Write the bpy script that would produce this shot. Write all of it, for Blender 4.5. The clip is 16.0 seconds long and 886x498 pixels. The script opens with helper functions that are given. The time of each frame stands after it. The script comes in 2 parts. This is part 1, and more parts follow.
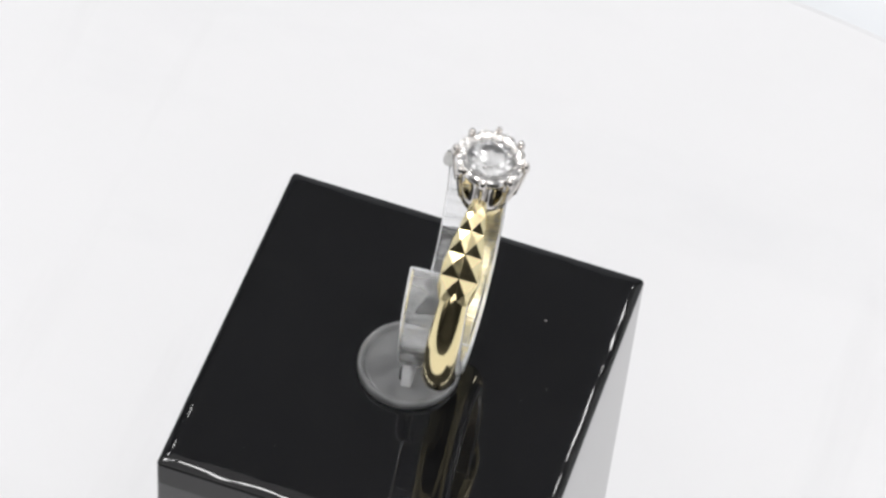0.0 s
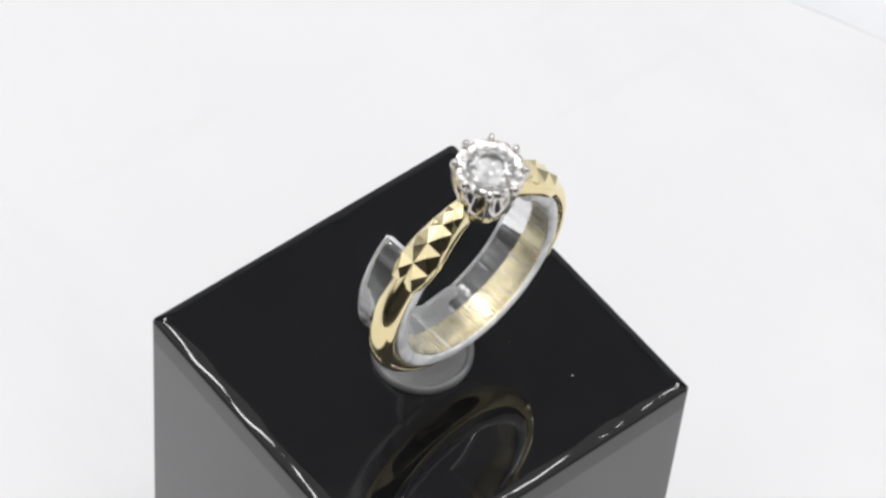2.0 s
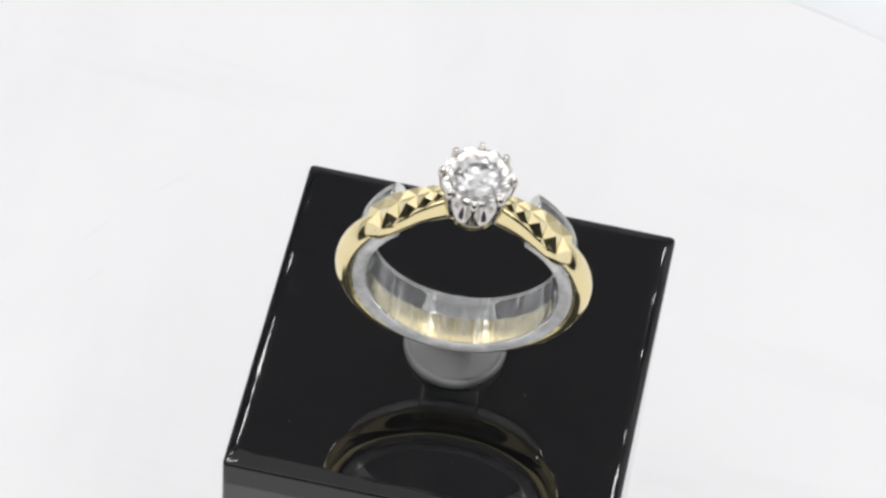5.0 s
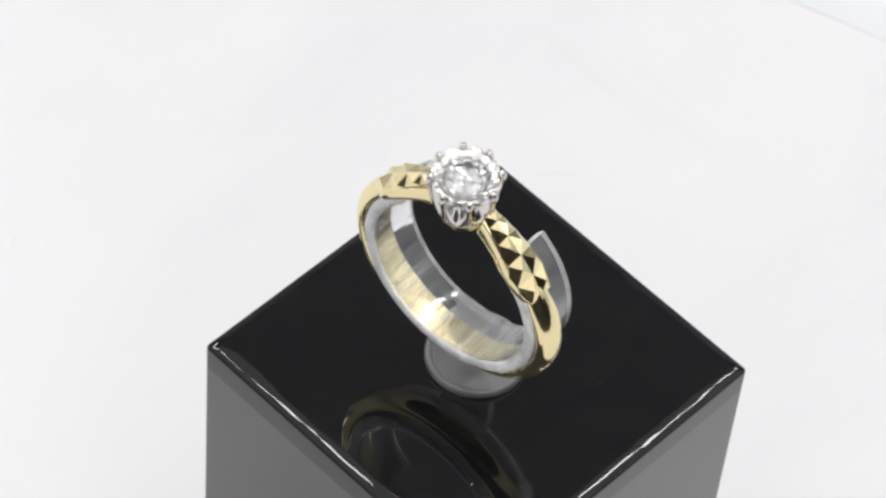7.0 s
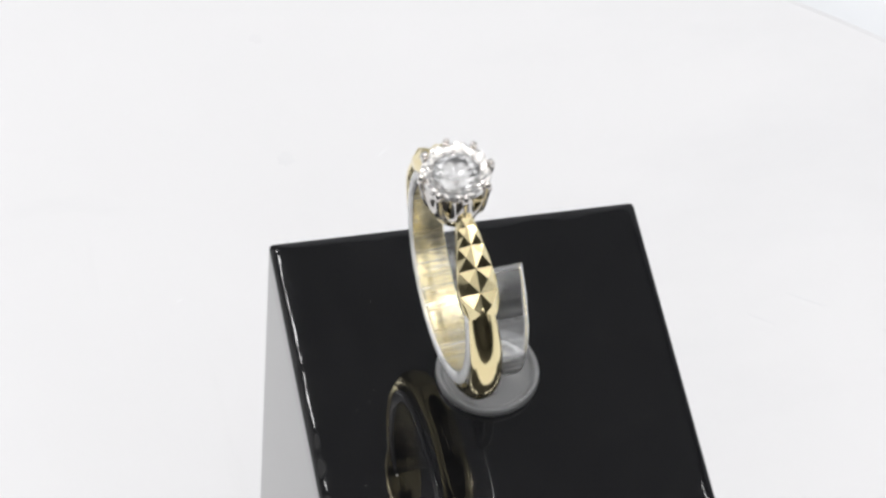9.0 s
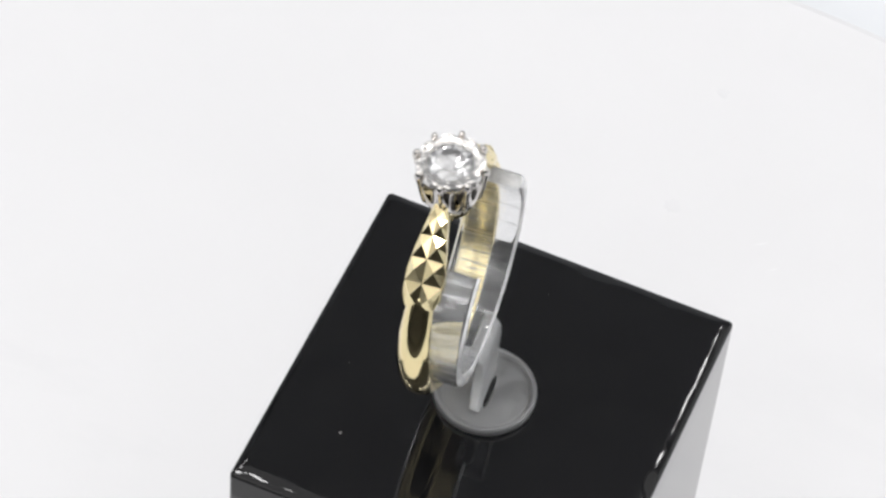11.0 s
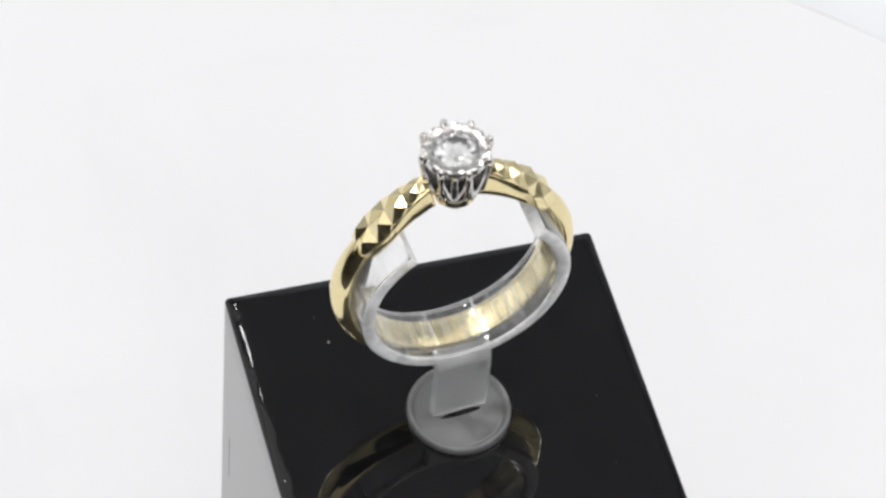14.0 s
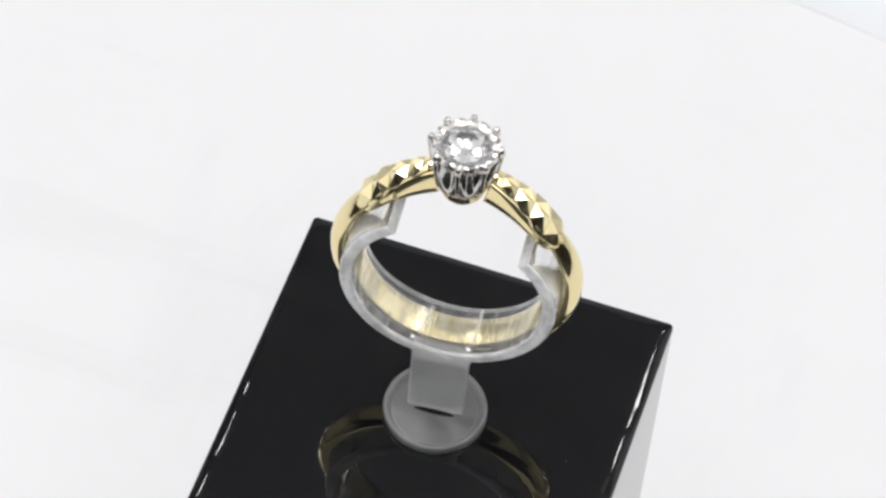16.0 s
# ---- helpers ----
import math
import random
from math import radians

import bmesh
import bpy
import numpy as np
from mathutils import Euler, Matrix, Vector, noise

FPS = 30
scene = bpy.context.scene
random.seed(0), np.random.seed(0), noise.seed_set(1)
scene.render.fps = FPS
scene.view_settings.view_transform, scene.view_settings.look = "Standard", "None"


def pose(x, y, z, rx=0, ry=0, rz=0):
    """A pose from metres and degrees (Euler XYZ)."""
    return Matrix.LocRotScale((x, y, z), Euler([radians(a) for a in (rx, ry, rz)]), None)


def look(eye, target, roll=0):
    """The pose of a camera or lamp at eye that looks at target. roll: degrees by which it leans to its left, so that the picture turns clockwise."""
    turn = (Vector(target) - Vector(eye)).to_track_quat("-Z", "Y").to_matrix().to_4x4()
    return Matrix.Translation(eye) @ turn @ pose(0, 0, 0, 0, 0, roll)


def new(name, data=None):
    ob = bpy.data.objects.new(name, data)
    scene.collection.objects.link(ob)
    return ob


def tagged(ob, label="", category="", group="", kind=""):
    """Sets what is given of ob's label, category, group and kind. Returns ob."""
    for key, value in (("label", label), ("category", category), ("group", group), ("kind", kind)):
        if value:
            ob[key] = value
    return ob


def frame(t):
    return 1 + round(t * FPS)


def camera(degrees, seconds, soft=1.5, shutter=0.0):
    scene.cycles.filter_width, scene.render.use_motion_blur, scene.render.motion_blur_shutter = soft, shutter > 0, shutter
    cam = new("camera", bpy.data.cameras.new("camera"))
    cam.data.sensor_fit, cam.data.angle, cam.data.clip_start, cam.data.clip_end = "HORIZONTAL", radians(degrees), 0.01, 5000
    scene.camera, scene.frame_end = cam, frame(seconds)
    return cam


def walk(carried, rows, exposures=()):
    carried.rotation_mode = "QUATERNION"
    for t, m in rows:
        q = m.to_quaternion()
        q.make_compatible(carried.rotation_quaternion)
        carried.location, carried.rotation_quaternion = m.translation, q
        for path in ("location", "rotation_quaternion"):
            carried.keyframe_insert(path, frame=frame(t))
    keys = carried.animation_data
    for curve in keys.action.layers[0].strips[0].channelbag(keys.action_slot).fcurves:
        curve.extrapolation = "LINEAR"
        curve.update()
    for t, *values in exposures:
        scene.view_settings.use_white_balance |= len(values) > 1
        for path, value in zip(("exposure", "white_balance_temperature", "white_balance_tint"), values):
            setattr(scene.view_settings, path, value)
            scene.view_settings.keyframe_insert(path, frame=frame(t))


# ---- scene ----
U = 0.034                      # side of the black block
TOP = 1.026 * U                # height of its top face
GROUND = -0.93 * U             # turntable top; the block stands almost twice as high as it is wide
FOV = 14.449
AXIS_TURN = ((0, -13.58), (1, -29.96), (2, -46.52), (3, -63.18), (4, -79.88), (5, -96.62), (6, -113.38), (7, -130.19), (8, -147.05),
             (9, -163.99), (10, -181.01), (11, -198.12), (12, -215.29), (13, -232.47), (14, -249.6), (15, -266.55), (16, -283.17))

# ---- camera ----
cam = camera(FOV, 16.0, soft=2.7)


def still_pose():
    yaw, pitch, roll = 0.0088, 0.9277, -0.1014
    side = Vector((math.cos(yaw), math.sin(yaw), 0))
    ahead = Vector((-math.sin(yaw) * math.cos(pitch), math.cos(yaw) * math.cos(pitch), -math.sin(pitch)))
    top = side.cross(ahead)
    r = math.cos(roll) * side - math.sin(roll) * top
    u = math.sin(roll) * side + math.cos(roll) * top
    m = Matrix((r, u, -ahead)).transposed().to_4x4()
    return Matrix.Translation((0, -5.2466 * U, 8.5945 * U)) @ m


walk(cam, ((0, still_pose()), (16.0, still_pose())))

# ---- light ----
world = bpy.data.worlds.new("world")
scene.world = world
world.use_nodes = True
world.node_tree.nodes["Background"].inputs[0].default_value = (0.8, 0.9, 1.0, 1)
world.node_tree.nodes["Background"].inputs[1].default_value = 0.1


def area(name, eye, target, sx, sy, watts, colour=(1, 1, 1)):
    data = bpy.data.lights.new(name, "AREA")
    data.shape, data.size, data.size_y, data.energy, data.color = "RECTANGLE", sx, sy, watts, colour
    ob = new(name, data)
    ob.matrix_world = look(eye, target)
    return ob


area("softbox_lamp", (0.0, -0.10, 0.62), (0, -0.10, 0.0), 1.2, 0.80, 2.92, (1.0, 0.99, 0.99))
# unseen fill panels, added to brighten the gold, stone and block
area("fill_panel_west", (-0.60, 0.05, 0.36), (0, 0.05, 0.10), 0.9, 0.5, 0.9, (1.0, 0.993, 0.995))
area("fill_panel_east", (0.60, 0.05, 0.36), (0, 0.05, 0.10), 0.9, 0.5, 0.9, (1.0, 0.993, 0.995))
area("fill_panel_south", (0, -0.55, 0.50), (0, 0, 0.05), 1.0, 0.28, 1.8, (1.0, 0.993, 0.995))
for x, y in ((0.11, 0.0), (0.18, 0.04), (0.25, 0.08), (0.30, 0.14), (0.33, 0.20), (0.34, 0.34), (0.34, 0.48)):
    for side in (-1, 1):
        area("led_lamp", (side * x, y, 0.60), (0, 0, 0.05), 0.050, 0.045, 0.20, (1.0, 0.993, 0.995))

scene.view_settings.exposure = 0.0

# ---- materials ----


def material(name, colour, rough=0.5, metal=0.0, ior=1.5, transmission=0.0, coat=0.0):
    m = bpy.data.materials.new(name)
    m.use_nodes = True
    b = m.node_tree.nodes["Principled BSDF"]
    b.inputs["Base Color"].default_value = (*colour, 1)
    b.inputs["Roughness"].default_value = rough
    b.inputs["Metallic"].default_value = metal
    b.inputs["IOR"].default_value = ior
    b.inputs["Transmission Weight"].default_value = transmission
    b.inputs["Coat Weight"].default_value = coat
    return m, m.node_tree, b


def noise_of(tree, scale, detail=4.0, stretch=(1, 1, 1), rough=0.6):
    coord = tree.nodes.new("ShaderNodeTexCoord")
    mapping = tree.nodes.new("ShaderNodeMapping")
    mapping.inputs["Scale"].default_value = stretch
    tree.links.new(coord.outputs["Object"], mapping.inputs["Vector"])
    n = tree.nodes.new("ShaderNodeTexNoise")
    n.inputs["Scale"].default_value, n.inputs["Detail"].default_value, n.inputs["Roughness"].default_value = scale, detail, rough
    tree.links.new(mapping.outputs["Vector"], n.inputs["Vector"])
    return n.outputs["Fac"]


def ramp(tree, fac, stops):
    r = tree.nodes.new("ShaderNodeValToRGB")
    while len(r.color_ramp.elements) < len(stops):
        r.color_ramp.elements.new(0.5)
    for e, (p, c) in zip(r.color_ramp.elements, stops):
        e.position, e.color = p, (*c, 1) if len(c) == 3 else c
    tree.links.new(fac, r.inputs["Fac"])
    return r.outputs["Color"]


def grey(v):
    return (v, v, v)


def bump(tree, shader, fac, distance, strength=1.0):
    b = tree.nodes.new("ShaderNodeBump")
    b.inputs["Distance"].default_value, b.inputs["Strength"].default_value = distance, strength
    tree.links.new(fac, b.inputs["Height"])
    tree.links.new(b.outputs["Normal"], shader.inputs["Normal"])


# black gloss acrylic, with faint dust and waviness
BLACK, t, b = material("black_acrylic", (0.0075, 0.0075, 0.008), 0.03, ior=1.43)
film_of_dust = ramp(t, noise_of(t, 420, 6, (1, 1, 0.12)), ((0.42, (0.0032, 0.0033, 0.0038)), (0.75, (0.0065, 0.0065, 0.007))))
t.links.new(film_of_dust, b.inputs["Base Color"])
t.links.new(ramp(t, noise_of(t, 900, 6), ((0.55, grey(0.02)), (0.8, grey(0.10)))), b.inputs["Roughness"])
bump(t, b, noise_of(t, 160, 2), 0.00002, 0.5)

# block sides with upright grain; paler, shinier colour stands in for strong white reflection
SIDE_BLACK, t, b = material("side_black_acrylic", (0.012, 0.012, 0.013), 0.06, ior=1.66)
t.links.new(ramp(t, noise_of(t, 330, 6, (1, 1, 0.10), 0.7), ((0.35, (0.010, 0.010, 0.011)), (0.50, (0.014, 0.014, 0.015)), (0.68, (0.022, 0.022, 0.023)))), b.inputs["Base Color"])
t.links.new(ramp(t, noise_of(t, 210, 5, (1, 1, 0.15)), ((0.35, grey(0.025)), (0.7, grey(0.06)))), b.inputs["Roughness"])
bump(t, b, noise_of(t, 700, 4, (1, 1, 0.06)), 0.000004, 0.4)

# white turntable top, faintly smeared
WHITE, t, b = material("white_vinyl", (0.7, 0.7, 0.71), 0.35)
smear = noise_of(t, 26, 6, (0.35, 1.0, 1.0))
smear = ramp(t, smear, ((0.30, (0.675, 0.674, 0.684)), (0.45, (0.705, 0.702, 0.71)), (0.62, (0.71, 0.707, 0.715)), (0.72, (0.675, 0.674, 0.684))))
streak = ramp(t, noise_of(t, 75, 5, (0.9, 0.12, 1.0)), ((0.60, grey(1.0)), (0.74, grey(0.955))))
mix = t.nodes.new("ShaderNodeMix")
mix.data_type, mix.blend_type = "RGBA", "MULTIPLY"
mix.inputs[0].default_value = 1.0
t.links.new(smear, mix.inputs[6])
t.links.new(streak, mix.inputs[7])
t.links.new(mix.outputs[2], b.inputs["Base Color"])
t.links.new(ramp(t, noise_of(t, 60, 4), ((0.3, grey(0.3)), (0.7, grey(0.45)))), b.inputs["Roughness"])

SCRATCH, t, b = material("pale_scratch", (0.755, 0.755, 0.765), 0.35)

STAIN, t, b = material("grey_stain", (0.686, 0.684, 0.694), 0.4)

TABLE, t, b = material("table_white", (0.79, 0.81, 0.84), 0.5)
t.links.new(ramp(t, noise_of(t, 12, 3), ((0.3, (0.71, 0.725, 0.745)), (0.7, (0.735, 0.75, 0.77)))), b.inputs["Base Color"])

PLASTER, t, b = material("plaster", (0.5, 0.5, 0.5), 0.9)
t.links.new(ramp(t, noise_of(t, 3, 4), ((0.3, grey(0.46)), (0.7, grey(0.53)))), b.inputs["Base Color"])

GOLD, t, b = material("yellow_gold", (0.86, 0.735, 0.42), 0.09, 1.0)
t.links.new(ramp(t, noise_of(t, 1500, 4), ((0.4, grey(0.06)), (0.75, grey(0.15)))), b.inputs["Roughness"])
bump(t, b, noise_of(t, 420, 3), 0.00001, 0.5)

CUT_GOLD, t, b = material("bright_cut_gold", (0.89, 0.765, 0.45), 0.20, 1.0)
t.links.new(ramp(t, noise_of(t, 1700, 4), ((0.4, grey(0.09)), (0.75, grey(0.20)))), b.inputs["Roughness"])
bump(t, b, noise_of(t, 2500, 3, (1, 1, 1)), 0.000012, 0.5)

# inner face of the band, with fine cross scratches
INNER_GOLD, t, b = material("brushed_inner_gold", (0.92, 0.80, 0.47), 0.16, 1.0)
t.links.new(ramp(t, noise_of(t, 2600, 4, (0.05, 1, 1)), ((0.4, grey(0.17)), (0.7, grey(0.36)))), b.inputs["Roughness"])
bump(t, b, noise_of(t, 2400, 4, (0.04, 1, 1)), 0.00005, 0.7)

WHITE_GOLD, t, b = material("white_gold", (0.70, 0.67, 0.64), 0.1, 1.0)
t.links.new(ramp(t, noise_of(t, 1800, 4), ((0.4, grey(0.06)), (0.75, grey(0.2)))), b.inputs["Roughness"])

BRIGHT_CUT, t, b = material("bright_cut_white_gold", (0.78, 0.76, 0.735), 0.24, 1.0)
bump(t, b, noise_of(t, 2600, 3), 0.00003, 0.6)

DUST, t, b = material("dust", (0.32, 0.31, 0.30), 0.9)

# a small diffuse white share imitates light in the stone's dark facets
DIAMOND, t, b = material("diamond", (1, 1, 1), 0.02, ior=2.42, transmission=0.93)

# clear moulded plastic with sparse fine scratches across it
CLEAR, t, b = material("clear_plastic", (0.985, 0.99, 0.995), 0.02, ior=1.47, transmission=1.0)
bump(t, b, noise_of(t, 700, 4, (0.10, 1, 1)), 0.00003, 0.6)
t.links.new(ramp(t, noise_of(t, 1500, 5, (0.07, 1, 1), 0.7), ((0.40, grey(0.98)), (0.57, grey(0.93)), (0.70, grey(0.55)))), b.inputs["Transmission Weight"])

FROSTED, t, b = material("frosted_plastic", (0.93, 0.935, 0.94), 0.34, ior=1.45, transmission=0.74)
bump(t, b, noise_of(t, 1100, 4, (1, 0.3, 1)), 0.00005, 0.6)
t.links.new(ramp(t, noise_of(t, 380, 4), ((0.35, grey(0.90)), (0.65, grey(0.78)))), b.inputs["Transmission Weight"])

EDGE, t, b = material("cut_plastic_edge", (0.985, 0.988, 0.99), 0.12, ior=1.47, transmission=0.8)
t.links.new(ramp(t, noise_of(t, 420, 4), ((0.35, grey(0.66)), (0.65, grey(0.34)))), b.inputs["Transmission Weight"])
bump(t, b, noise_of(t, 500, 3), 0.00008, 0.6)

# ---- building helpers ----


def part(name, bm, mat, parent=None, label="", smooth=False):
    mesh = bpy.data.meshes.new(name)
    bmesh.ops.recalc_face_normals(bm, faces=bm.faces)
    bm.to_mesh(mesh)
    bm.free()
    for m in mat if isinstance(mat, (list, tuple)) else (mat,):
        mesh.materials.append(m)
    if smooth:
        mesh.polygons.foreach_set("use_smooth", [True] * len(mesh.polygons))
    ob = new(name, mesh)
    ob.parent = parent
    if label:
        ob["label"] = label
    return ob


def loft(bm, sections, closed_path=False, caps=True, mat=0):
    """Skin over a row of closed sections with equal numbers of points."""
    rows = [[bm.verts.new(p) for p in s] for s in sections]
    n = len(rows[0])
    pairs = list(zip(rows, rows[1:])) + ([(rows[-1], rows[0])] if closed_path else [])
    for a, b in pairs:
        for i in range(n):
            f = bm.faces.new((a[i], a[(i + 1) % n], b[(i + 1) % n], b[i]))
            f.material_index = mat
    if caps and not closed_path:
        bm.faces.new(rows[0]).material_index = mat
        bm.faces.new(rows[-1][::-1]).material_index = mat
    return rows


def lathe(bm, profile, steps=64, centre=(0, 0, 0)):
    """Turns a closed profile of (radius, height) round the z axis."""
    rows = []
    for k in range(steps):
        a = 2 * math.pi * k / steps
        rows.append([Vector((centre[0] + r * math.cos(a), centre[1] + r * math.sin(a), centre[2] + z)) for r, z in profile])
    return loft(bm, rows, closed_path=True)


def slab(bm, lo, hi, bevel=0.0, segments=2):
    made = bmesh.ops.create_cube(bm, size=1)["verts"]
    for v in made:
        v.co = Vector([(a + b) / 2 + c * (b - a) for a, b, c in zip(lo, hi, v.co)])
    if bevel:
        edges = list({e for v in made for e in v.link_edges})
        bmesh.ops.bevel(bm, geom=edges, offset=bevel, segments=segments, affect="EDGES", profile=0.5)


# ---- the setting ----
def room():
    bm = bmesh.new()
    slab(bm, (-0.9, -0.15, GROUND - 0.05), (0.9, 0.75, GROUND - 0.012), 0.004)
    tagged(part("table_top", bm, TABLE), "plain white table top under the turntable", "table", kind="structure")
    # unseen white boards, added so that gold and stone reflect something bright
    bm = bmesh.new()
    slab(bm, (-0.72, 0.75, GROUND - 0.05), (0.72, 0.77, 0.60), 0.004)
    tagged(part("backdrop", bm, TABLE), "unseen white reflector board standing behind the turntable", "backdrop", kind="structure")
    for name, x in (("reflector_west", -0.71), ("reflector_east", 0.69)):
        bm = bmesh.new()
        slab(bm, (x, -0.13, GROUND - 0.012), (x + 0.02, 0.748, 0.62), 0.004)
        tagged(part(name, bm, TABLE), "unseen white reflector board at the side of the turntable", "backdrop", kind="structure")
    # unseen grey board overhead, added to lift dark reflections in stone and gold
    bm = bmesh.new()
    slab(bm, (-0.71, 0.305, 0.622), (0.71, 0.77, 0.640), 0.004)
    tagged(part("reflector_roof", bm, PLASTER), "unseen grey reflector board over the back of the turntable", "backdrop", kind="structure")
    for name, lo, hi in (("floor", (-2.6, -2.6, -0.85), (2.6, 2.6, -0.75)),
                         ("ceiling", (-2.6, -2.6, 1.7), (2.6, 2.6, 1.8)),
                         ("wall_west", (-2.6, -2.5, -0.75), (-2.5, 2.5, 1.7)), ("wall_east", (2.5, -2.5, -0.75), (2.6, 2.5, 1.7)),
                         ("wall_south", (-2.6, -2.6, -0.75), (2.6, -2.5, 1.7)), ("wall_north", (-2.6, 2.5, -0.75), (2.6, 2.6, 1.7))):
        bm = bmesh.new()
        slab(bm, lo, hi)
        tagged(part(name, bm, PLASTER), "plain grey painted plaster", "wall" if "wall" in name else name, kind="structure")


room()


def turntable():
    base = new("turntable")
    base.location = (0, 0, GROUND - 0.012)
    R = 3.39 * U
    bm = bmesh.new()
    lathe(bm, ((0.0005, 0.004), (R - 0.002, 0.004), (R - 0.0004, 0.0045), (R, 0.0056), (R, 0.0106), (R - 0.0004, 0.0116), (R - 0.0014, 0.012),
               (R * 0.66, 0.012), (R * 0.33, 0.012), (0.0005, 0.012)), 160)
    part("platter", bm, WHITE, base, smooth=False)
    # pale scratches in the surface
    bm = bmesh.new()
    for a, b in (((-0.26, -2.22), (-0.40, -2.33)), ((0.50, -1.73), (0.41, -1.77)), ((-0.36, -2.15), (-0.45, -2.23))):
        a, b = Vector((*a, 0)) * U, Vector((*b, 0)) * U
        across = (b - a).normalized().cross(Vector((0, 0, 1))) * 0.00030
        mid, lift = (a + b) / 2, Vector((0, 0, 0.00003))
        low = Vector((0, 0, 0.01195))
        ring = [bm.verts.new(p + low) for p in (a, mid - across, b, mid + across)]
        peak = bm.verts.new(mid + low + Vector((0, 0, 0.00005)) + lift)
        for k in range(4):
            bm.faces.new((ring[k], ring[(k + 1) % 4], peak))
        bm.faces.new(ring[::-1])
    tagged(part("scratches", bm, SCRATCH, base, "pale fine scratches"), kind="stuff")
    # faint grey stains and long grey streaks
    bm = bmesh.new()
    rng = random.Random(9)
    for (x, y), (x2, y2), wide in (((0.03, -2.32), (-0.02, -2.27), 0.075), ((0.05, -2.87), (-0.0, -2.82), 0.050),
                                   ((-1.36, -1.47), (-1.58, -1.32), 0.016), ((-1.51, -1.53), (-1.79, -1.36), 0.018), ((-1.79, -1.36), (-2.07, -1.11), 0.026)):
        a, b = Vector((x, y, 0)) * U, Vector((x2, y2, 0)) * U
        along = (b - a).normalized()
        across = along.cross(Vector((0, 0, 1)))
        half = (b - a).length / 2 + wide * U * 0.5
        ring = []
        for k in range(20):
            g = 2 * math.pi * k / 20
            wave = rng.uniform(0.75, 1.15)
            ring.append(bm.verts.new((a + b) / 2 + along * half * math.cos(g) * wave + across * wide * U * math.sin(g) * wave + Vector((0, 0, 0.01195))))
        peak = bm.verts.new((a + b) / 2 + Vector((0, 0, 0.01204)))
        for k in range(20):
            bm.faces.new((ring[k], ring[(k + 1) % 20], peak))
        bm.faces.new(ring[::-1])
    tagged(part("stains", bm, STAIN, base, "faint grey stains and streaks"), kind="stuff")
    bm = bmesh.new()
    lathe(bm, ((0.0005, 0), (R - 0.012, 0), (R - 0.010, 0.001), (R - 0.010, 0.0038), (0.0005, 0.0038)), 96)
    part("foot", bm, TABLE, base)
    return tagged(base, "round white turntable with faint smears, slowly turning", "turntable")


def rounded_square(hx, hy, r, z, side=90, corner=7):
    """Outline with rounded corners, its straight sides cut in short steps."""
    pts = []
    for k, (sx, sy) in enumerate(((1, 1), (-1, 1), (-1, -1), (1, -1))):
        for c in range(corner + 1):
            a = math.pi / 2 * (k + c / corner)
            pts.append(Vector((sx * (hx - r) + r * math.cos(a), sy * (hy - r) + r * math.sin(a), z)))
        ex, ey = ((-1, 1), (-1, -1), (1, -1), (1, 1))[k]
        end = Vector((ex * (hx - r) + r * math.cos(math.pi / 2 * (k + 1)), ey * (hy - r) + r * math.sin(math.pi / 2 * (k + 1)), z))
        start = pts[-1].copy()
        for c in range(1, side):
            pts.append(start.lerp(end, c / side))
    return pts


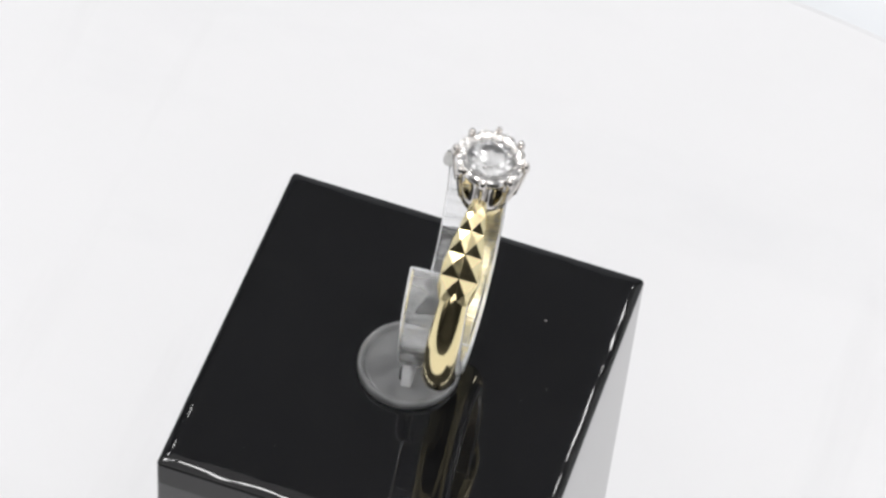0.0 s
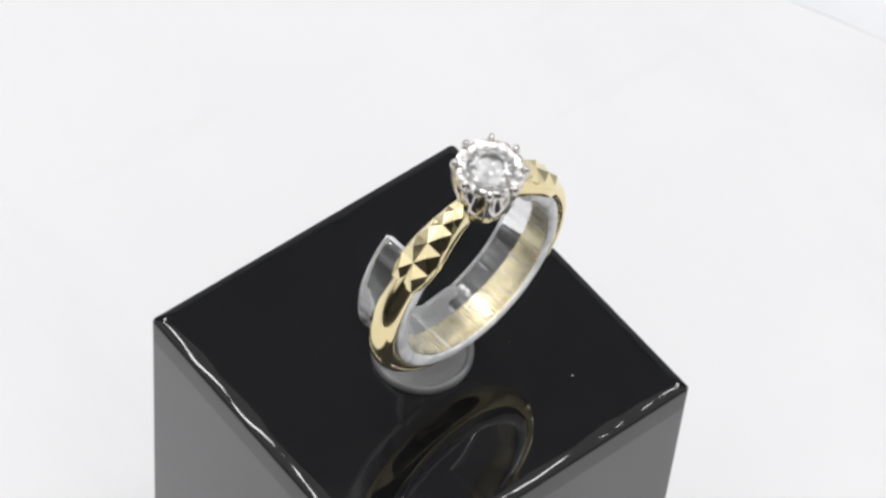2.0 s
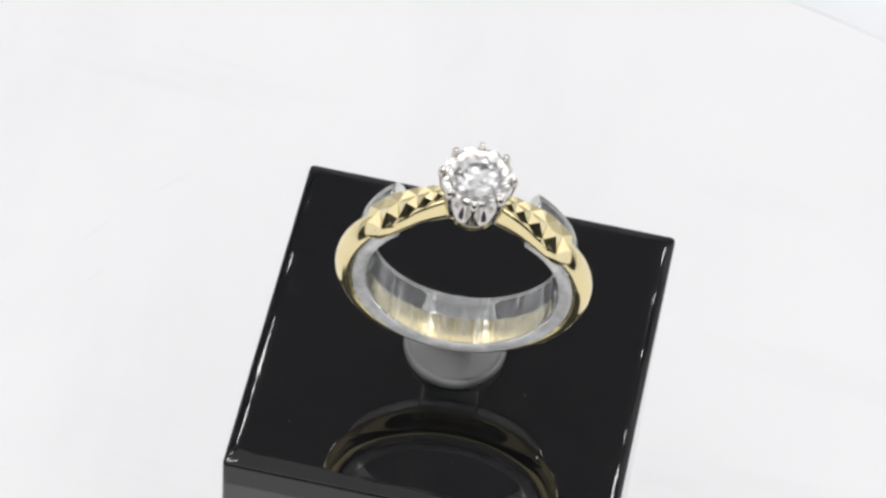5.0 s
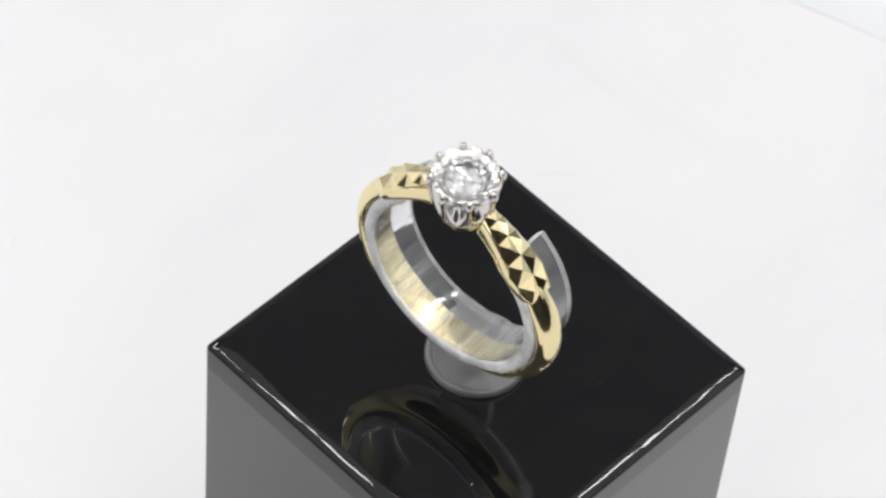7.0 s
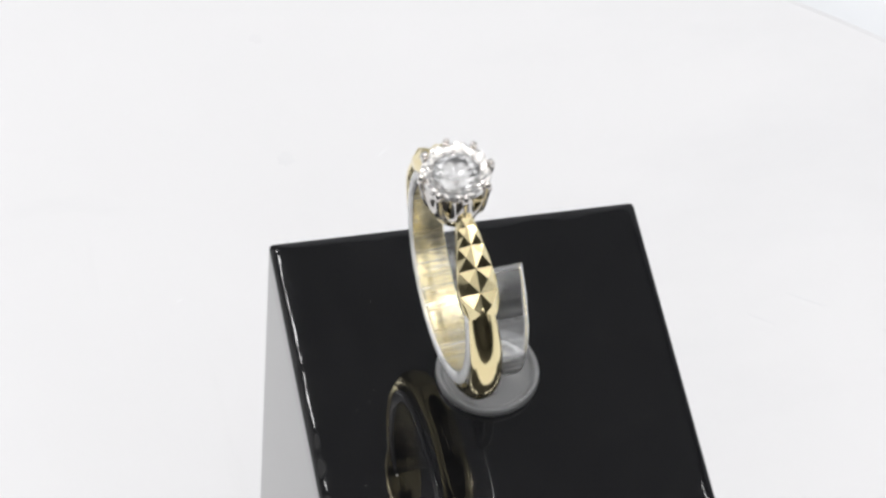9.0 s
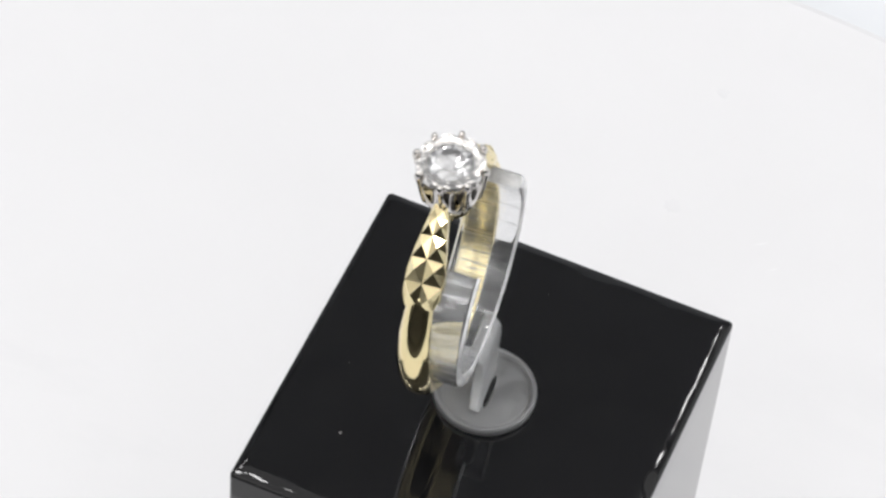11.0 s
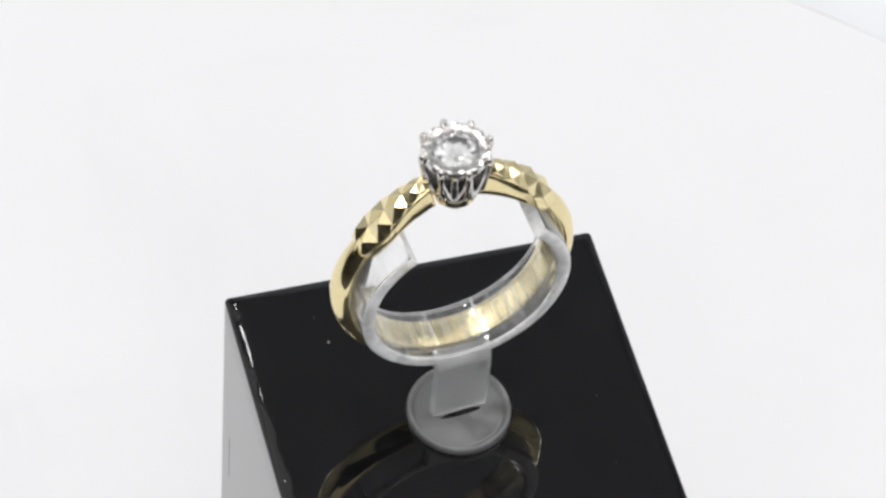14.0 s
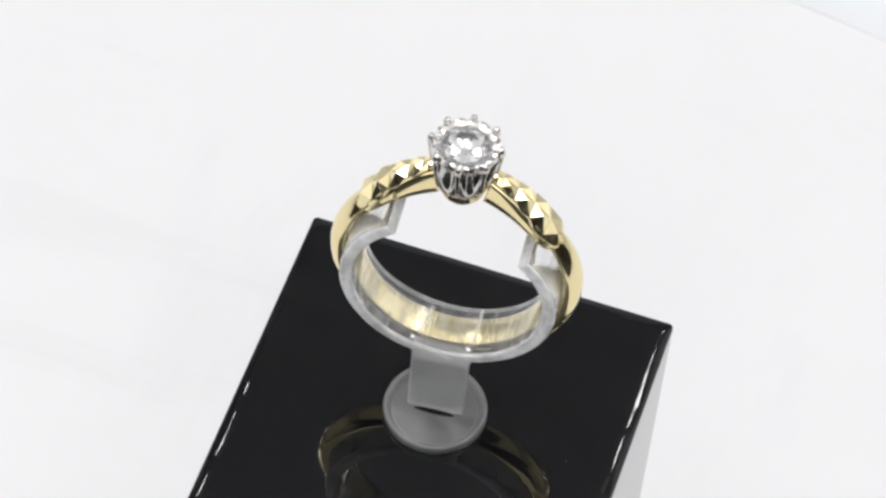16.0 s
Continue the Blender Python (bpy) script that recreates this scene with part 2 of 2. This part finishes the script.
def display_cube():
    """Polished block; its top edge rolls over softly and a little unevenly."""
    base = new("display_block")
    high = TOP - GROUND
    bm = bmesh.new()
    h, hy = U / 2 * 1.014, U / 2 * 1.024
    secs = [rounded_square(h - 0.006 * U, hy - 0.006 * U, 0.008 * U, 0), rounded_square(h, hy, 0.012 * U, 0.006 * U),
            rounded_square(h, hy, 0.012 * U, 0.5 * high), rounded_square(h, hy, 0.012 * U, 0.95 * high)]
    # a tight curve from the side, then a long gentle roll on to the top
    curve, tight, roll, n, m = [], 0.0110 * U, 0.036 * U, 6, 10
    for k in range(n + 1):
        a = radians(90 - (90 - 24) * k / n)
        curve.append((tight * (1 - math.sin(a)), tight * math.cos(a), 0.0))
    for k in range(1, m + 1):
        a = radians(24 - 22.5 * (k - 0.5) / m)
        x, z, _ = curve[-1]
        curve.append((x + roll / m, z + math.tan(a) * roll / m, math.sin(math.pi * k / (m + 1)) if k < m else 0.0))
    rise = curve[-1][1]
    for inset, height, uneven in curve:
        ring = rounded_square(h - inset, hy - inset, 0.012 * U + inset * 0.7, high - rise + height)
        for p in ring:
            q = p / U
            p.z += U * uneven * (0.0020 * noise.noise(q * 6) + 0.0009 * noise.noise(q * 15))
        secs.append(ring)
    loft(bm, secs)
    bm.normal_update()
    for f in bm.faces:
        f.smooth = max(abs(c) for c in f.normal) < 0.9999
        f.material_index = 1 if max(v.co.z for v in f.verts) < high - 0.03 * U else 0
    part("block", bm, (BLACK, SIDE_BLACK), base)
    bm = bmesh.new()
    slab(bm, (0.4130 * U, hy - 0.001 * U, 0.285 * U - GROUND), (0.4165 * U, hy + 0.0006 * U, 0.475 * U - GROUND))
    part("side_line", bm, BLACK, base, "dark upright line on the side")
    bm = bmesh.new()
    rng = random.Random(4)
    spots = [(0.298, 0.277, 0.0030)] + [(rng.uniform(-0.45, 0.45), rng.uniform(-0.45, 0.45), rng.uniform(0.0005, 0.0010)) for _ in range(18)]
    for x, y, r in spots:
        made = bmesh.ops.create_icosphere(bm, subdivisions=1, radius=r * U)["verts"]
        for v in made:
            v.co = Vector((v.co.x * rng.uniform(0.7, 1.5) + x * U, v.co.y + y * U, v.co.z * 0.5 + high))
    tagged(part("dust", bm, DUST, base, "pale specks of dust"), kind="stuff")
    return tagged(base, "tall glossy black acrylic display block with rounded edges", "display stand")


def ring_clip():
    """Clear C-shaped strip on a frosted stem and a round foot; origin at the foot's centre."""
    base = new("ring_clip")
    bm = bmesh.new()
    r = 0.137 * U
    prof = ((0.0004 * U, 0.0), (r * 0.97, 0.0), (r, 0.004 * U), (r, 0.018 * U), (r * 0.985, 0.025 * U), (r * 0.95, 0.028 * U), (r * 0.90, 0.026 * U), (r * 0.875, 0.012 * U), (r * 0.84, 0.010 * U), (r * 0.81, 0.014 * U), (0.0004 * U, 0.014 * U))
    lathe(bm, prof, 72)
    bm.normal_update()
    for f in bm.faces:
        f.smooth = abs(f.normal.z) < 0.98
    part("foot", bm, FROSTED, base, "frosted round plastic foot with a raised rim")
    bm = bmesh.new()
    n = 24
    rim = [Vector((-0.012 * U + 0.008 * U * math.sin(2 * math.pi * k / n), 0.055 * U * math.cos(2 * math.pi * k / n), 0)) for k in range(n)]
    loft(bm, [[p + Vector((0, 0, z * U)) for p in rim] for z in (0.0125, 0.0148)])
    part("slot", bm, BLACK, base, "dark narrow slot in the foot")
    # stem: upright tongue which bends into the strip
    bm = bmesh.new()
    path = ((0.008, 0.0145), (0.008, 0.05), (0.007, 0.145), (0.006, 0.190), (0.009, 0.220), (0.022, 0.237), (0.042, 0.241))
    secs = []
    for i, (x, z) in enumerate(path):
        a = Vector(path[max(i - 1, 0)])
        b = Vector(path[min(i + 1, len(path) - 1)])
        d = (b - a).normalized()
        nx, nz = -d.y, d.x
        th = 0.014
        w = 0.075 + 0.004 * (i > 4)
        pts = []
        for sx, sy in ((-1, -1), (-1, 1), (1, 1), (1, -1)):
            pts.append(Vector(((x + nx * th * sx), w * sy, (z + nz * th * sx))) * U)
        secs.append(pts)
    loft(bm, secs)
    bmesh.ops.bevel(bm, geom=[e for e in bm.edges], offset=0.004 * U, segments=1, affect="EDGES")
    part("stem", bm, FROSTED, base, "frosted flat stem")
    # the open strip
    bm = bmesh.new()
    secs = []
    n = 72
    for k in range(n + 1):
        phi = radians(180 - 46 + (180 + 46 + 54) * k / n)
        secs.append([RING_FRAME_IN_CLIP @ (Vector((w, rr * math.cos(phi), rr * math.sin(phi))) * U)
                     for w, rr in STRIP_SECTION])
    loft(bm, secs)
    bm.normal_update()
    axis = (CLIP_AT.inverted() @ RING_AT).to_3x3().col[0]
    for f in bm.faces:
        f.smooth = len(f.verts) == 4
        if len(f.verts) > 4 or abs(f.normal.dot(axis)) > 0.4:
            f.material_index = 1
    part("strip", bm, (CLEAR, EDGE), base, "clear open plastic band")
    return tagged(base, "clear plastic ring clip with frosted foot on the black block", "ring holder")


# ---- plan of the things on the turntable, in its own frame ----
CUBE_AT = pose(-0.1134 * U, -0.0009 * U, GROUND)
CLIP_AT = pose(-0.107 * U, -0.001 * U, TOP, 0, 0, 5)
RING_CENTRE = Vector((0.018, 0.014, 1.522)) * U
RING_TURN = pose(0, 0, 0, 0, 0, 5) @ pose(0, 0, 0, 0, 3.3, 0)
RING_AT = Matrix.Translation(RING_CENTRE) @ RING_TURN @ pose(0, 0, 0, -1.3, 0, 0)
RING_FRAME_IN_CLIP = CLIP_AT.inverted() @ Matrix.Translation(RING_CENTRE) @ pose(0, 0, 0, 0, 0, 5)
STRIP_SECTION = [(sw * (0.079 - 0.012) - 0.035 + 0.012 * math.cos(radians(c)), 0.2615 + sr * (0.0185 - 0.012) + 0.012 * math.sin(radians(c)))
                 for sw, sr, first in ((1, 1, 0), (-1, 1, 90), (-1, -1, 180), (1, -1, 270)) for c in range(first, first + 91, 30)]
R_IN, R_OUT = 0.284, 0.326
BASE_B = -R_OUT     # the ring's own origin lies at its lowest point


def ringpt(a, b, w):
    """Local place: a along the hoop's plane, b up from the hoop's centre, w along its axis."""
    return Vector((w, a, b - BASE_B)) * U


def diamond_ring():
    base = new("diamond_ring")
    # plain domed band, from shoulder to shoulder below
    bm = bmesh.new()
    secs, n = [], 88
    ends = 48
    for k in range(n + 1):
        phi = radians(180 - ends + (180 + 2 * ends) * k / n)
        near = min(k, n - k) / n
        grow = min(1.0, near / 0.16)
        hw = 0.026 + (0.039 - 0.024) * (grow * (2 - grow))
        ro = R_OUT - 0.013 * (1 - grow) ** 1.5
        sec = []
        m = 11
        for j in range(m):
            s = -1 + 2 * j / (m - 1)
            sec.append((s * hw, ro - (0.026 * abs(s) ** 2.4)))
        sec += [(hw * 0.97, R_IN + 0.002), (hw * 0.9, R_IN), (0, R_IN), (-hw * 0.9, R_IN), (-hw * 0.97, R_IN + 0.002)]
        secs.append([ringpt(rr * math.cos(phi), rr * math.sin(phi), w) for w, rr in sec])
    loft(bm, secs)
    for f in bm.faces:
        c = f.calc_center_median() / U
        if math.hypot(c.y, c.z + BASE_B) < R_IN + 0.0035 and len(f.verts) == 4:
            f.material_index = 1
    part("band", bm, (GOLD, INNER_GOLD), base, "polished domed yellow gold band", smooth=True)
    # shoulders with bright-cut pyramids
    for side in (-1, 1):
        shoulder(base, side)
    head(base)
    return tagged(base, "yellow gold solitaire ring with a round diamond in white gold", "ring")


def shoulder(base, side):
    """Tapered shoulder from the hoop up to the head; its rounded face is cut in two rows of pyramids."""
    outer = ((0.264, 0.178), (0.258, 0.190), (0.245, 0.208), (0.219, 0.241), (0.181, 0.283), (0.141, 0.318), (0.103, 0.346), (0.075, 0.362))
    inner = ((0.240, 0.160), (0.228, 0.160), (0.212, 0.172), (0.188, 0.200), (0.154, 0.228), (0.120, 0.246), (0.086, 0.258), (0.056, 0.266))
    width = (0.036, 0.042, 0.047, 0.050, 0.044, 0.034, 0.025, 0.018)
    stations = (0.0, 0.05, 0.13, 0.27, 0.47, 0.66, 0.85, 1.0)

    def at(s, rows=outer):
        i = max(k for k in range(len(outer) - 1) if stations[k] <= s)
        f = (s - stations[i]) / (stations[i + 1] - stations[i])
        mix = lambda p, q: p + (q - p) * f
        return (mix(rows[i][0], rows[i + 1][0]), mix(rows[i][1], rows[i + 1][1]), mix(width[i], width[i + 1]))

    # body below the cut face, with softly swelling sides
    bm = bmesh.new()
    secs, n = [], 28
    for k in range(n + 1):
        s = k / n
        oa, ob, w = at(s)
        ia, ib, _ = at(s, inner)
        sec = []
        for depth, reach in ((1.0, 0.88), (0.93, 0.97), (0.75, 1.0), (0.55, 1.0), (0.38, 0.98), (0.26, 0.92)):
            sec.append((oa + (ia - oa) * depth, ob + (ib - ob) * depth, w * reach))
        secs.append([ringpt(side * a, b, x) for a, b, x in sec] + [ringpt(side * a, b, -x) for a, b, x in reversed(sec)])
    loft(bm, secs)
    for f in bm.faces:
        f.smooth = len(f.verts) == 4
    body = part("shoulder", bm, GOLD, base, "yellow gold shoulder with polished sides")

    def place(s, c, lift):
        """On the face at s, c half widths across, raised by lift or sunk towards the inside."""
        oa, ob, w = at(s)
        ia, ib, _ = at(s, inner)
        d = Vector((oa - ia, ob - ib)).normalized() * lift
        return bm.verts.new(ringpt(side * (oa + d.x), ob + d.y, w * c))

    # the cut face: each pyramid cuts a scallop into the side
    bm = bmesh.new()
    flat = lambda s: at(s)[2] / 0.05
    cuts = (0.0, 0.235, 0.455, 0.665, 0.85, 1.0)
    talls = (0.009, 0.013, 0.012, 0.009, 0.005)
    for s0, s1, tall in zip(cuts, cuts[1:], talls):
        sm = (s0 + s1) / 2
        for j in (-1, 1):
            mid0, mid1 = place(s0, 0, 0.002 if s0 else -0.006), place(s1, 0, 0.002)
            out0, out1 = place(s0, 0.95 * j, -0.012 * flat(s0)), place(s1, 0.95 * j, -0.012 * flat(s1))
            rim = place(sm, 1.03 * j, -0.024 * flat(sm))
            ring = [mid0, out0, rim, out1, mid1]
            apex = place(sm, 0.50 * j, tall * 0.8)
            for p, q in zip(ring, ring[1:] + ring[:1]):
                bm.faces.new((p, q, apex))
            low0, lowm, low1 = place(s0, 0.93 * j, -0.032 * flat(s0)), place(sm, 0.97 * j, -0.034 * flat(sm)), place(s1, 0.93 * j, -0.032 * flat(s1))
            bm.faces.new((out0, low0, lowm, rim))
            bm.faces.new((rim, lowm, low1, out1))
    bmesh.ops.remove_doubles(bm, verts=bm.verts, dist=1e-7)
    part("cut_face", bm, CUT_GOLD, body, "bright-cut pyramid facets")


def headpt(a, b, w):
    return ringpt(0.935 * a, b, 0.935 * w)


def head(base):
    """White gold crown of eight claws on a yellow collar, with the stone in it."""
    low, girdle = 0.300, 0.428
    lean = lambda z: 0.058 + (0.092 - 0.058) * max(0.0, (z - low) / (girdle - low)) ** 0.42
    bm = bmesh.new()
    prof = ((0.030, 0.272), (0.052, 0.272), (0.058, 0.280), (0.060, 0.300), (0.056, 0.306), (0.034, 0.306))
    rows = []
    for k in range(48):
        a = 2 * math.pi * k / 48
        rows.append([headpt(r * math.cos(a), z, r * math.sin(a)) for r, z in prof])
    loft(bm, rows, closed_path=True)
    part("collar", bm, GOLD, base, "yellow gold collar under the crown", smooth=False)
    # cup with a deep round scoop between each pair of claws, hollowed under the seat
    bm = bmesh.new()
    steps = 128
    rows = []
    for k in range(steps):
        a = 2 * math.pi * k / steps
        off = abs((a / (math.pi / 4)) % 1 - 0.5) * 2          # 1 at a claw, 0 between two
        crest = 0.326 + 0.087 * min(1.0, off / 0.90) ** 2.6
        sec = [(0.040, 0.298)]
        for i in range(6):
            z = 0.298 + (crest - 0.298) * i / 5
            sec.append((lean(z), z))
        edge = sec[-1][0]
        for i in range(1, 8):
            q = i / 7
            sec.append((edge - 0.020 * (1 - (1 - q) ** 2.2) * (1 - off ** 4), crest + (0.4150 - crest) * q))
        sec.append((0.052, 0.4150))
        sec.append((0.040, 0.3600))
        rows.append([headpt(r * math.cos(a), z, r * math.sin(a)) for r, z in sec])
    loft(bm, rows, closed_path=True)
    part("crown", bm, WHITE_GOLD, base, "white gold crown with round scoops between the claws", smooth=True)
    # bright-cut scalloped seat round the stone: a petal between each pair of claws
    bm = bmesh.new()
    rows = []
    for k in range(48):
        a = 2 * math.pi * (k + 0.5) / 48
        w = abs(math.sin(4 * a)) ** 0.7
        crease = 0.0012 * (k % 3 == 1)
        ro = 0.0835 + 0.0105 * w
        lip = 0.0612 + 0.0018 * math.cos(8 * a)
        prof = ((0.0715, 0.414), (ro - 0.008, 0.414), (ro, 0.424 + 0.008 * w), (ro - 0.003, 0.434 + 0.009 * w - crease),
                (0.0800, 0.4385 + 0.003 * w + 2 * crease), (0.0700, 0.4375 - crease), (lip, 0.4365), (lip, 0.4352), (0.0700, 0.4345), (0.0712, 0.4300))
        rows.append([headpt(r * math.cos(a), z, r * math.sin(a)) for r, z in prof])
    loft(bm, rows, closed_path=True)
    seat = part("seat", bm, BRIGHT_CUT, base, "bright scalloped white gold seat")
    # closed bowl, added under the stone to throw light back through it
    bm = bmesh.new()
    prof = ((0.0700, 0.4250), (0.0735, 0.4155), (0.0500, 0.4045), (0.0300, 0.3800), (0.0006, 0.3520), (0.0006, 0.3560), (0.0280, 0.3850), (0.0490, 0.4085), (0.0690, 0.4190))
    loft(bm, [[headpt(r * math.cos(math.pi * k / 24), z, r * math.sin(math.pi * k / 24)) for r, z in prof] for k in range(48)], closed_path=True)
    part("stone_reflector", bm, WHITE_GOLD, seat, "white gold bowl added under the stone to reflect light into it", smooth=True)
    for k in range(8):
        a = 2 * math.pi * k / 8
        bm = bmesh.new()
        pts = [(lean(z) + 0.002, z) for z in (0.300, 0.33, 0.36, 0.39, 0.415)] + [(0.0955, 0.430), (0.0945, 0.441), (0.0925, 0.449), (0.091, 0.453)]
        rad = (0.0045, 0.0060, 0.0070, 0.0075, 0.0085, 0.0100, 0.0105, 0.0085, 0.0030)
        secs = []
        for (r, z), q in zip(pts, rad):
            sec = []
            for j in range(10):
                b = 2 * math.pi * j / 10
                rr, tt = r + q * math.cos(b), q * math.sin(b)
                sec.append(headpt(rr * math.cos(a) - tt * math.sin(a), z, rr * math.sin(a) + tt * math.cos(a)))
            secs.append(sec)
        loft(bm, secs)
        part("claw", bm, WHITE_GOLD, base, smooth=True)
    # brilliant-cut stone
    bm = bmesh.new()
    R, g = 0.0690, 0.4300
    v = []
    for k in range(8):
        a = math.pi / 4 * k
        v.append((0.56 * R, a, 0.252 * R))
        v.append((0.80 * R, a + math.pi / 8, 0.138 * R))
        v.append((0.22 * R, a + math.pi / 8, -0.735 * R))
    for k in range(16):
        a = math.pi / 8 * k
        v.append((R, a, 0.018 * R))
        v.append((R, a, -0.018 * R))
    v.append((0.0, 0.0, -0.912 * R))
    for r, a, z in v:
        bm.verts.new(headpt(r * math.cos(a + 0.2), g + z, r * math.sin(a + 0.2)))
    bmesh.ops.convex_hull(bm, input=bm.verts)
    part("diamond", bm, DIAMOND, base, "round brilliant-cut clear diamond")


TURNTABLE = turntable()
CUBE = display_cube()
CLIP = ring_clip()
RING = diamond_ring()


def motions():
    spots = ((TURNTABLE, pose(0, 0, GROUND - 0.012)), (CUBE, CUBE_AT), (CLIP, CLIP_AT), (RING, RING_AT @ pose(0, 0, BASE_B * U)))
    times = [0.5 * i for i in range(33)]
    turn = np.interp(times, [r[0] for r in AXIS_TURN], [r[1] for r in AXIS_TURN])
    for thing, spot in spots:
        walk(thing, [(t, pose(0, 0, 0, 0, 0, a) @ spot) for t, a in zip(times, turn)])


motions()
